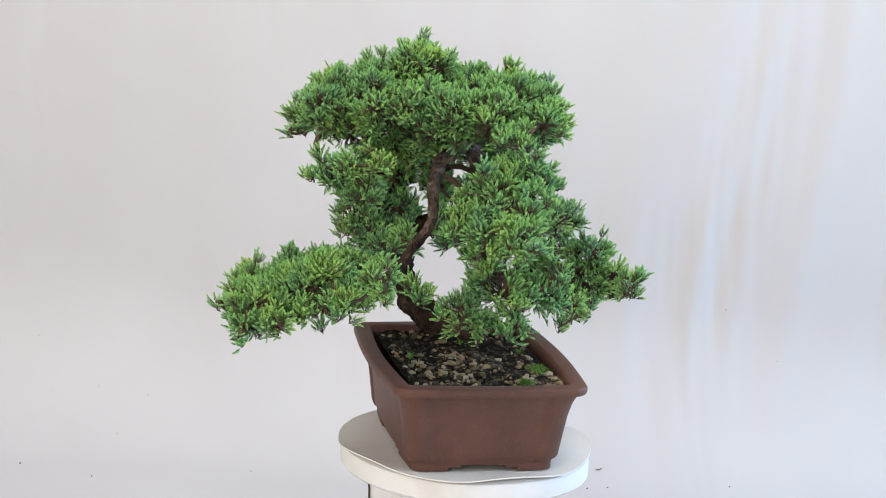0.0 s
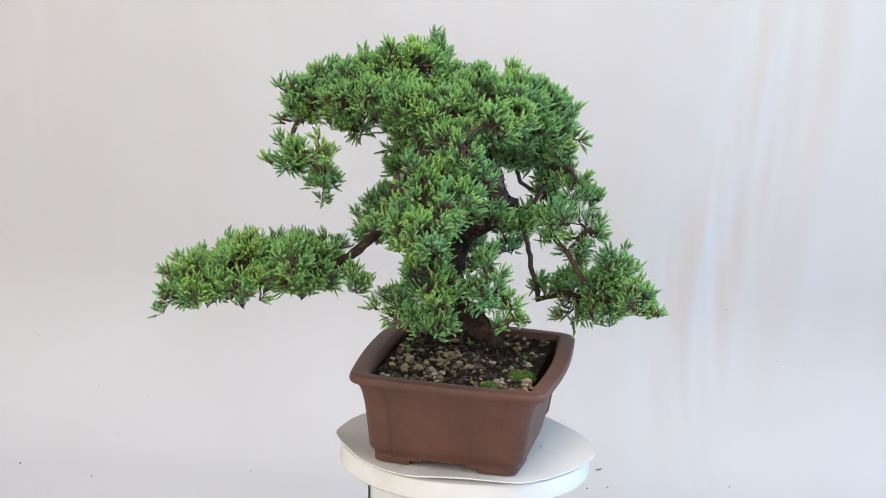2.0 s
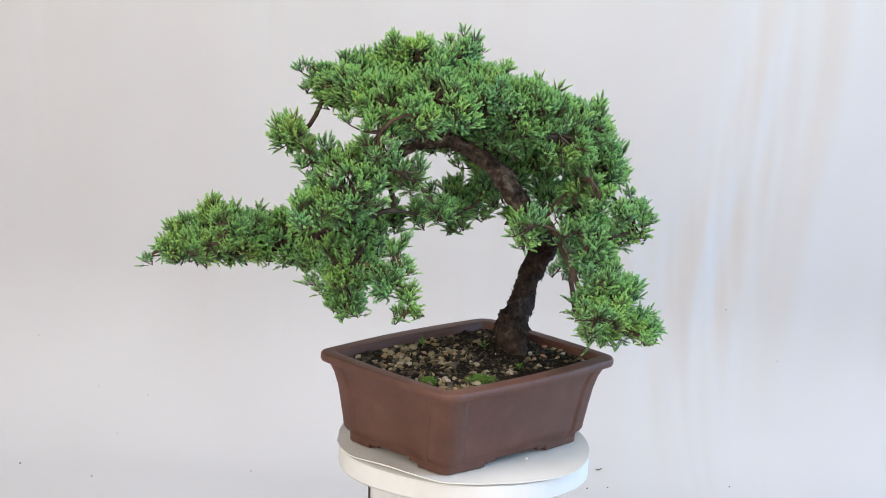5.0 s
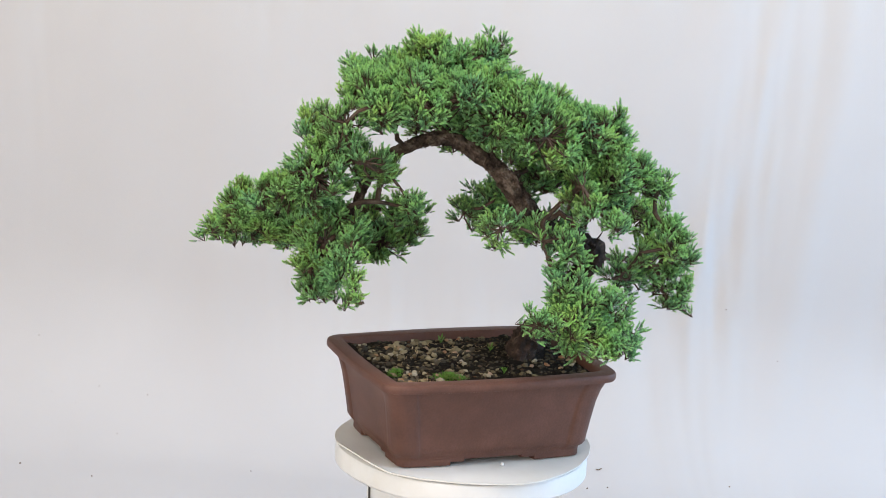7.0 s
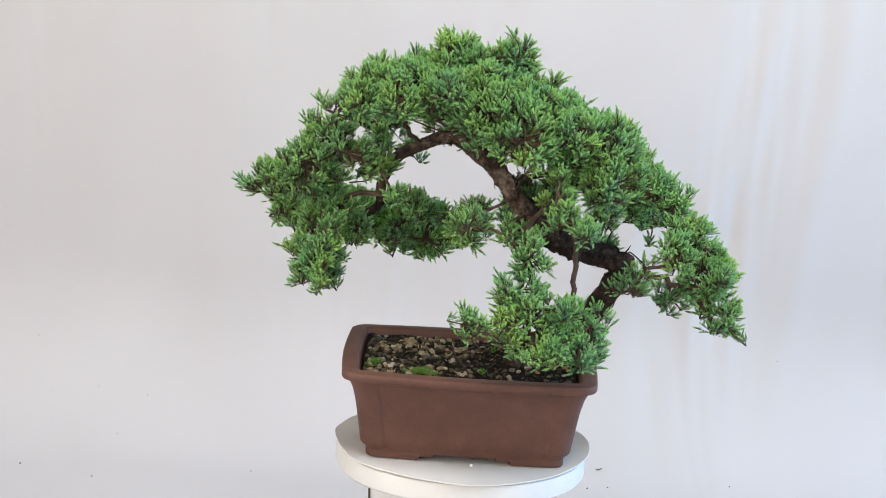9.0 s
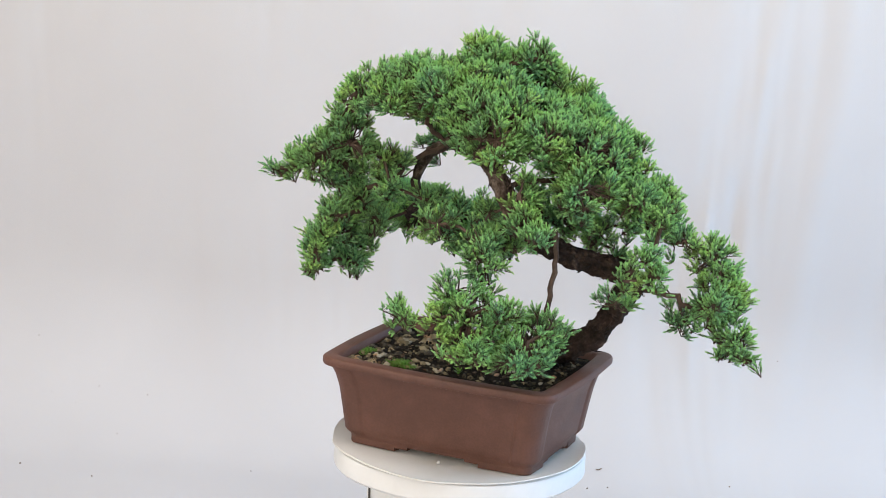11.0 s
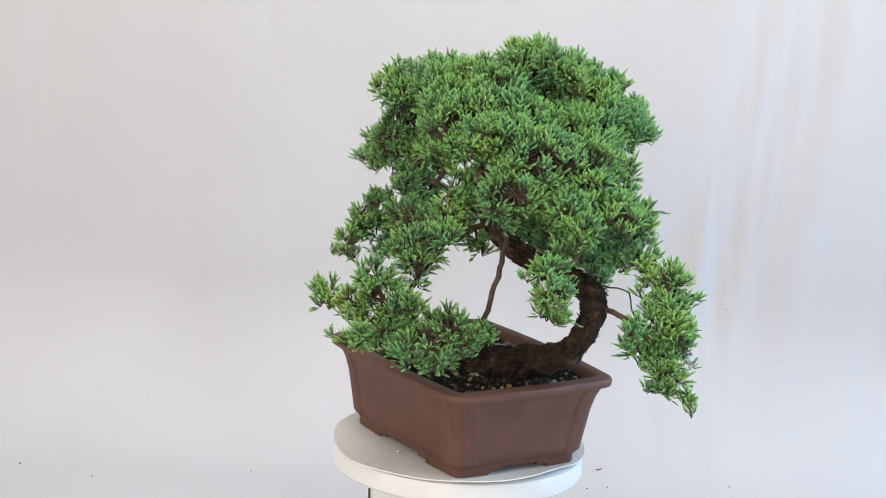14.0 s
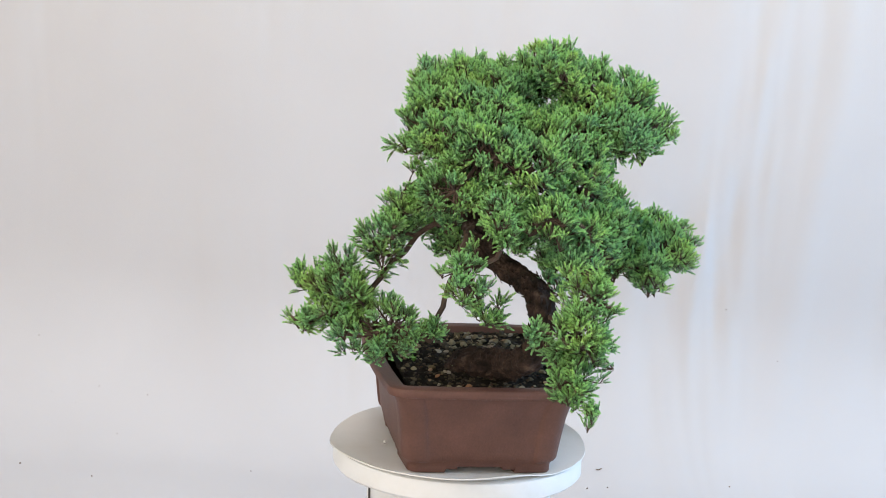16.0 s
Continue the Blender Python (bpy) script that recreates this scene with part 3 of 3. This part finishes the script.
# the trunk from the soil over its arch: place and thickness
TRUNK = [(0.016, 0.046, 0.084, 0.0110), (-0.012, 0.064, 0.106, 0.0165), (-0.045, 0.085, 0.112, 0.0158), (-0.067, 0.110, 0.126, 0.0132), (-0.080, 0.128, 0.156, 0.0120),
         (-0.079, 0.147, 0.188, 0.0126), (-0.071, 0.133, 0.203, 0.0122), (-0.048, 0.105, 0.212, 0.0112), (-0.017, 0.081, 0.228, 0.0108), (0.002, 0.056, 0.253, 0.0105),
         (0.002, 0.034, 0.282, 0.0098), (-0.002, 0.014, 0.302, 0.0089), (-0.006, -0.009, 0.316, 0.0080), (-0.017, -0.029, 0.326, 0.0074), (-0.035, -0.050, 0.321, 0.0068),
         (-0.042, -0.074, 0.310, 0.0062), (-0.045, -0.103, 0.292, 0.0056), (-0.044, -0.117, 0.263, 0.0050), (-0.062, -0.125, 0.235, 0.0046), (-0.081, -0.153, 0.214, 0.0042),
         (-0.120, -0.178, 0.196, 0.0040), (-0.173, -0.216, 0.183, 0.0030)]
# bare stretches of side branches, each from its root outwards
BOUGHS = [[(-0.004, 0.072, 0.241), (0.0, 0.090, 0.252), (0.006, 0.105, 0.243), (0.009, 0.110, 0.226), (0.017, 0.113, 0.200), (0.024, 0.112, 0.176), (0.034, 0.113, 0.140)],
          [(0.002, 0.056, 0.253), (0.023, 0.062, 0.249), (0.046, 0.064, 0.244), (0.079, 0.070, 0.207), (0.108, 0.072, 0.167), (0.115, 0.074, 0.133)],
          [(-0.075, 0.138, 0.201), (-0.096, 0.148, 0.207), (-0.113, 0.153, 0.200), (-0.112, 0.179, 0.180)],
          [(-0.079, 0.144, 0.183), (-0.092, 0.166, 0.184), (-0.104, 0.191, 0.180)],
          [(-0.002, 0.014, 0.302), (-0.029, 0.021, 0.328), (-0.045, 0.013, 0.349)],
          [(-0.017, -0.029, 0.326), (-0.026, -0.043, 0.344), (-0.044, -0.062, 0.360)],
          [(0.002, 0.034, 0.282), (-0.030, 0.050, 0.289), (-0.063, 0.067, 0.289)],
          [(-0.017, -0.025, 0.325), (-0.016, -0.049, 0.341), (-0.012, -0.071, 0.348)],
          [(-0.032, -0.044, 0.324), (-0.022, -0.063, 0.333), (-0.012, -0.079, 0.344)],
          [(-0.038, -0.075, 0.311), (-0.024, -0.088, 0.328), (-0.018, -0.088, 0.343)],
          [(-0.044, -0.112, 0.281), (-0.046, -0.133, 0.264), (-0.047, -0.153, 0.257)],
          [(-0.042, -0.074, 0.310), (-0.015, -0.098, 0.291), (0.014, -0.108, 0.262)]]
PADS = []
PADS.append([(0.072, 0.125, 0.148, 0.028), (0.122, 0.088, 0.177, 0.028), (0.125, 0.089, 0.160, 0.027), (0.087, 0.111, 0.148, 0.027), (0.086, 0.135, 0.147, 0.025), (0.068, 0.140, 0.160, 0.024), (0.087, 0.080, 0.220, 0.022), (0.131, 0.077, 0.202, 0.022), (0.096, 0.080, 0.233, 0.021), (0.081, 0.011, 0.251, 0.019), (0.078, 0.060, 0.239, 0.018), (0.155, 0.074, 0.177, 0.017), (0.113, 0.119, 0.184, 0.015), (0.116, 0.139, 0.147, 0.014), (0.157, 0.120, 0.153, 0.010), (0.029, 0.124, 0.155, 0.009)])
PADS.append([(-0.060, 0.128, 0.314, 0.036), (-0.075, 0.103, 0.325, 0.033), (-0.107, 0.095, 0.302, 0.026), (-0.094, 0.042, 0.240, 0.026), (-0.106, 0.035, 0.240, 0.024), (-0.095, 0.127, 0.283, 0.024), (-0.123, 0.028, 0.234, 0.024), (-0.130, 0.051, 0.228, 0.021), (-0.124, 0.113, 0.265, 0.019), (-0.084, 0.073, 0.270, 0.015), (-0.140, 0.102, 0.266, 0.015), (-0.115, 0.070, 0.277, 0.015), (-0.076, 0.025, 0.234, 0.015), (-0.036, 0.052, 0.264, 0.014), (-0.049, 0.081, 0.282, 0.014), (-0.114, 0.071, 0.223, 0.014), (-0.040, 0.032, 0.270, 0.012), (-0.050, 0.125, 0.252, 0.010), (-0.077, 0.099, 0.228, 0.009)])
PADS.append([(0.025, 0.037, 0.354, 0.036), (-0.045, 0.106, 0.318, 0.036), (0.043, 0.044, 0.348, 0.036), (-0.022, 0.119, 0.331, 0.035), (-0.005, 0.126, 0.331, 0.035), (0.025, 0.048, 0.361, 0.035), (0.039, 0.019, 0.360, 0.033), (0.055, 0.058, 0.342, 0.031), (0.014, 0.147, 0.301, 0.029), (-0.002, 0.089, 0.349, 0.028), (0.024, 0.143, 0.294, 0.024), (0.033, 0.106, 0.349, 0.022), (0.064, 0.097, 0.294, 0.015), (0.072, 0.107, 0.270, 0.014), (0.045, 0.095, 0.288, 0.014), (0.037, 0.045, 0.239, 0.010), (0.076, 0.133, 0.259, 0.010), (0.018, 0.057, 0.233, 0.010)])
PADS.append([(-0.111, -0.016, 0.373, 0.036), (0.015, -0.000, 0.366, 0.036), (-0.107, 0.039, 0.349, 0.036), (-0.018, 0.052, 0.355, 0.035), (-0.055, 0.074, 0.336, 0.035), (-0.128, 0.013, 0.356, 0.035), (-0.081, 0.024, 0.336, 0.035), (-0.090, 0.065, 0.337, 0.034), (-0.094, 0.041, 0.325, 0.034), (-0.007, -0.051, 0.373, 0.033), (-0.016, 0.009, 0.373, 0.033), (-0.033, 0.015, 0.342, 0.031), (0.026, -0.073, 0.378, 0.028), (-0.043, -0.011, 0.336, 0.027), (0.042, -0.029, 0.378, 0.027), (-0.060, -0.018, 0.337, 0.027), (-0.076, -0.052, 0.404, 0.023), (-0.056, -0.045, 0.404, 0.022), (-0.164, 0.003, 0.350, 0.022), (-0.081, 0.016, 0.404, 0.019), (-0.049, -0.024, 0.403, 0.019), (-0.052, -0.060, 0.342, 0.015), (-0.154, 0.041, 0.351, 0.015), (-0.063, 0.011, 0.410, 0.015)])
PADS.append([(-0.205, -0.155, 0.191, 0.027), (-0.166, -0.202, 0.203, 0.027), (-0.201, -0.185, 0.191, 0.024), (-0.211, -0.219, 0.192, 0.024), (-0.193, -0.242, 0.198, 0.022), (-0.219, -0.172, 0.187, 0.022), (-0.209, -0.256, 0.189, 0.015), (-0.182, -0.266, 0.189, 0.010)])
PADS.append([(-0.158, -0.092, 0.192, 0.028), (-0.137, -0.120, 0.197, 0.026), (-0.156, -0.133, 0.197, 0.026), (-0.186, -0.095, 0.187, 0.023), (-0.127, -0.084, 0.192, 0.021), (-0.221, -0.119, 0.194, 0.015), (-0.186, -0.050, 0.192, 0.015), (-0.106, -0.114, 0.203, 0.014), (-0.090, -0.056, 0.227, 0.010), (-0.072, -0.073, 0.233, 0.010), (-0.150, -0.046, 0.197, 0.010), (-0.071, -0.109, 0.238, 0.010)])
PADS.append([(0.009, -0.118, 0.366, 0.029), (0.033, -0.147, 0.311, 0.028), (0.022, -0.172, 0.286, 0.028), (0.030, -0.166, 0.208, 0.028), (0.017, -0.172, 0.304, 0.027), (0.044, -0.177, 0.292, 0.027), (0.040, -0.147, 0.347, 0.025), (0.031, -0.162, 0.220, 0.024), (0.060, -0.114, 0.366, 0.022), (0.062, -0.071, 0.372, 0.021), (0.043, -0.208, 0.274, 0.019), (0.058, -0.127, 0.311, 0.019), (0.010, -0.148, 0.244, 0.019), (-0.007, -0.168, 0.184, 0.019), (0.041, -0.176, 0.195, 0.015), (0.008, -0.203, 0.274, 0.015), (0.045, -0.227, 0.268, 0.015), (0.012, -0.160, 0.171, 0.015), (0.008, -0.128, 0.220, 0.014), (-0.018, -0.176, 0.269, 0.014), (0.007, -0.099, 0.293, 0.010), (0.051, -0.078, 0.269, 0.010), (0.069, -0.150, 0.208, 0.010), (0.035, -0.103, 0.299, 0.010)])
PADS.append([(-0.003, -0.069, 0.251, 0.009), (-0.031, -0.081, 0.245, 0.009), (-0.011, -0.124, 0.287, 0.009)])
PADS.append([(-0.115, 0.237, 0.188, 0.027), (-0.124, 0.219, 0.181, 0.023), (-0.082, 0.176, 0.284, 0.022), (-0.031, 0.180, 0.289, 0.021), (-0.127, 0.215, 0.224, 0.019), (-0.007, 0.214, 0.222, 0.016), (-0.004, 0.210, 0.240, 0.015), (-0.097, 0.151, 0.248, 0.015), (-0.114, 0.238, 0.145, 0.015), (-0.119, 0.167, 0.236, 0.014), (-0.036, 0.204, 0.277, 0.014), (-0.117, 0.157, 0.272, 0.014), (-0.105, 0.192, 0.241, 0.012), (-0.088, 0.127, 0.217, 0.010), (-0.078, 0.253, 0.193, 0.010), (-0.053, 0.157, 0.259, 0.009), (-0.008, 0.182, 0.210, 0.007)])
PADS.append([(-0.158, -0.228, 0.209, 0.028), (-0.115, -0.163, 0.209, 0.027), (-0.147, -0.175, 0.209, 0.022), (-0.130, -0.199, 0.221, 0.019), (-0.110, -0.214, 0.208, 0.015), (-0.139, -0.247, 0.202, 0.015), (-0.084, -0.248, 0.233, 0.014), (-0.141, -0.238, 0.238, 0.012), (-0.116, -0.254, 0.208, 0.010), (-0.051, -0.167, 0.203, 0.010)])
PADS.append([(-0.105, -0.060, 0.380, 0.033), (-0.117, -0.083, 0.372, 0.028), (-0.025, -0.102, 0.366, 0.028), (-0.147, -0.032, 0.368, 0.028), (-0.147, -0.065, 0.374, 0.028), (-0.152, -0.091, 0.366, 0.024), (-0.109, -0.108, 0.372, 0.024), (-0.173, -0.064, 0.355, 0.022), (-0.161, -0.109, 0.372, 0.019), (-0.144, -0.143, 0.311, 0.017), (-0.031, -0.127, 0.379, 0.016), (-0.110, -0.140, 0.294, 0.015), (-0.053, -0.092, 0.385, 0.015), (-0.075, -0.124, 0.379, 0.014), (-0.185, -0.030, 0.351, 0.014), (-0.128, -0.109, 0.288, 0.010), (-0.135, -0.033, 0.330, 0.010), (-0.130, -0.167, 0.323, 0.010), (-0.099, -0.173, 0.329, 0.009)])
# clumps at the ends of the lower boughs
PADS.append([(-0.105, 0.195, 0.158, 0.013), (-0.023, 0.166, 0.181, 0.018), (0.174, 0.038, 0.177, 0.015), (0.043, -0.172, 0.172, 0.013), (-0.036, -0.007, 0.247, 0.013), (-0.119, 0.232, 0.206, 0.019), (-0.118, 0.252, 0.150, 0.018), (-0.105, 0.230, 0.172, 0.016), (-0.110, 0.246, 0.133, 0.014), (-0.124, 0.243, 0.180, 0.016), (0.076, -0.150, 0.203, 0.013), (-0.077, -0.062, 0.414, 0.012), (-0.072, 0.023, 0.416, 0.012)])
# outermost tips
PADS.append([(-0.133, 0.268, 0.122, 0.004), (-0.133, 0.257, 0.125, 0.004), (0.178, 0.101, 0.149, 0.004), (0.175, 0.047, 0.176, 0.004), (-0.068, 0.015, 0.427, 0.004), (-0.082, -0.063, 0.424, 0.004), (-0.161, -0.118, 0.384, 0.004), (-0.195, -0.081, 0.337, 0.004), (-0.162, -0.155, 0.309, 0.004), (-0.213, -0.277, 0.174, 0.004), (-0.242, -0.218, 0.192, 0.004), (0.160, 0.115, 0.149, 0.004), (0.085, 0.151, 0.131, 0.004), (0.097, -0.140, 0.179, 0.004), (0.061, -0.234, 0.267, 0.004), (-0.147, 0.229, 0.216, 0.004), (-0.108, 0.260, 0.185, 0.004), (-0.171, 0.040, 0.346, 0.004), (-0.203, -0.062, 0.173, 0.004), (0.060, -0.115, 0.373, 0.004)])
# the low sprig that hangs from the arch
PADS.append([(0.070, -0.134, 0.239, 0.008), (0.084, -0.138, 0.222, 0.008), (0.096, -0.137, 0.200, 0.007), (0.105, -0.137, 0.181, 0.006)])


def build_flakes(v, sides, centres, parent):
    """Thin curling flakes of loose bark on the trunk."""
    rnd = random.Random(21)
    V, F = [], []
    for i in range(520):
        ring = rnd.randrange(4, int(len(centres) * 0.72))
        p = v[ring * sides + rnd.randrange(sides)]
        middle, ahead = Vector(centres[ring][:3]), Vector(centres[ring + 1][:3])
        along = (ahead - middle).normalized() * rnd.choice((1, -1))
        out = (p - middle).normalized()
        side = along.cross(out).normalized()
        ln, w = rnd.uniform(0.003, 0.0075), rnd.uniform(0.0008, 0.0020)
        lift = rnd.uniform(0.0005, 0.0026)
        k = len(V)
        a, b, c = p - out * 0.0005, p + along * ln * 0.5 + out * lift * 0.4, p + along * ln + out * lift
        V += [a - side * w, a + side * w, b + side * w * 1.1, b - side * w * 1.1, c + side * w * 0.5, c - side * w * 0.5]
        F += [(k, k + 1, k + 2, k + 3), (k + 3, k + 2, k + 4, k + 5)]
    # short dead stubs of lost twigs
    for i in range(46):
        ring = rnd.randrange(int(len(centres) * 0.2), int(len(centres) * 0.72))
        p = v[ring * sides + rnd.randrange(sides)]
        middle, ahead = Vector(centres[ring][:3]), Vector(centres[ring + 1][:3])
        out = ((p - middle).normalized() + (ahead - middle).normalized() * rnd.uniform(-0.4, 0.8)).normalized()
        ln, r = rnd.uniform(0.003, 0.010), rnd.uniform(0.0006, 0.0011)
        tv, tf = tube([p - out * 0.002, p + out * ln * 0.5, p + out * ln + Vector((0, 0, rnd.uniform(-0.001, 0.002)))], [r, r * 0.8, r * 0.25], 5)
        F += [tuple(a + len(V) for a in q) for q in tf]
        V += tv
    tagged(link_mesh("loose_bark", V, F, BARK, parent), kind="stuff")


def build_tree():
    tree = tagged(new("juniper_bonsai"), "old juniper bonsai with an arched dark trunk and green needle pads", "bonsai tree")
    rng = np.random.default_rng(5)
    path = smooth_path(TRUNK, 7)
    fine = smooth_path(TRUNK, 16)
    v, f = tube([p[:3] for p in fine], [p[3] for p in fine], 36, 0.30, 1.0)
    for k in range(len(v)):
        ring = k // 36
        cut = noise.noise((v[k].x * 150, v[k].y * 150, v[k].z * 60))
        middle = Vector(fine[ring][:3])
        v[k] = middle + (v[k] - middle) * (1 + 0.16 * max(0.0, cut - 0.1) - 0.14 * max(0.0, -cut - 0.1))
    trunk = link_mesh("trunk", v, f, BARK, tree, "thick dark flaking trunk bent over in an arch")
    build_flakes(v, 36, fine, trunk)

    balls = np.array([b for group in PADS for b in group])
    # the network of branches: every pad joins the nearest wood that is already there
    pos, par, bough = [], [], []
    for i, p in enumerate(path):
        if i > 28 and i % 2 == 0:
            pos.append(np.array(p[:3])); par.append(-1); bough.append(-1)
    count = 0
    for chain in BOUGHS:
        last = -1
        for i, q in enumerate(smooth_path(chain, 3)):
            pos.append(np.array(q) + (rng.normal(size=3) * 0.0013 if i else 0.0)); par.append(last); bough.append(count)
            last = len(pos) - 1
        count += 1
    todo = list(range(len(balls)))
    node_of = {}
    while todo:
        A = np.array(pos)
        D = np.linalg.norm(balls[todo, None, :3] - A[None], axis=2)
        i, j = np.unravel_index(D.argmin(), D.shape)
        b = todo.pop(i)
        target = balls[b, :3]
        last, start = int(j), pos[j]
        n = max(2, int(D[i, j] / 0.012))
        bo = bough[j]
        if bo < 0:
            bo = count
            count += 1
        swing = rng.normal(size=3) * 0.12 * D[i, j]
        for k in range(1, n + 1):
            t = k / n
            pos.append(start + (target - start) * t + swing * math.sin(math.pi * t))
            par.append(last if bough[last] >= 0 else -1 - last - 1)
            bough.append(bo)
            last = len(pos) - 1
        node_of[b] = last
    made = {}
    for bo in range(count):
        members = [b for b, nd in node_of.items() if bough[nd] == bo]
        if not members and bo >= len(BOUGHS):
            continue
        made[bo] = members
    load = [0.0] * len(pos)
    for b, nd in node_of.items():
        k = nd
        while k >= 0 and bough[k] >= 0:
            load[k] += 1 + balls[b, 3] / 0.02
            k = par[k]
    for bo, members in made.items():
        V, F = [], []
        for k in range(len(pos)):
            if bough[k] != bo:
                continue
            up = par[k]
            if up == -1:
                continue
            src = pos[-up - 2] if up < -1 else pos[up]
            r1 = 0.0008 + 0.0006 * math.sqrt(load[k])
            r0 = r1 if up < 0 else 0.0008 + 0.0006 * math.sqrt(load[up])
            r1 = min(r1, 0.0027)
            r0 = min(r0, r1 * 1.3, 0.0029)
            reach = unit(pos[k] - src) * r0 * 0.7
            tv, tf = tube([src - reach, pos[k] + reach * 0.5], [r0, r1], 7)
            F += [tuple(a + len(V) for a in q) for q in tf]
            V += tv
        holder = link_mesh("branch", V or [(0, 0, 0)], F, TWIG, tree)
        for b in members:
            others = np.delete(balls, b, 0)
            near = others[np.linalg.norm(others[:, :3] - balls[b, :3], axis=1) < others[:, 3] + balls[b, 3] + 0.03]
            foliage_pad(balls[b], near, holder, rng)
    return tree


build_unseen_room()
build_backdrop()
turntable = build_turntable()
build_pedestal()
pot = build_pot()
soil = build_soil()
moss_small = build_moss(0.063, -0.085, 0.009, 0.008, 3, 150, flat=0.9)
moss_large = build_moss(0.076, -0.030, 0.013, 0.018, 4, 300, flat=0.9)
straw_near = build_moss(0.092, -0.060, 0.009, 0.010, 5, 40, "dry_needles", STRAW, 2.5)
straw_wide = build_moss(0.0, -0.02, 0.070, 0.085, 6, 60, "dry_needles", STRAW, 3.0)
seedlings = [build_seedling(x, y, i) for i, (x, y) in enumerate(((0.008, 0.063), (-0.008, 0.026), (0.055, 0.030), (-0.060, -0.020)))]


def build_crumb():
    """A bead of white grit on the card."""
    bm = bmesh.new()
    bmesh.ops.create_icosphere(bm, subdivisions=2, radius=0.0019)
    for v in bm.verts:
        v.co *= 1 + 0.25 * noise.noise(v.co * 700)
        v.co += Vector((0.0807, 0.0302, 0.0008))
    return tagged(part("grit_bead", bm, CARD), "small white bead of grit lying on the card", "grit")


crumb = build_crumb()
tree = build_tree()


def motions():
    rows = [(0.5 * i, pose(0, 0, 0, 0, 0, -TURN_RATE * 0.5 * i)) for i in range(33)]
    for thing in (turntable, pot, soil, moss_small, moss_large, straw_near, straw_wide, *seedlings, crumb, tree):
        walk(thing, rows)


motions()
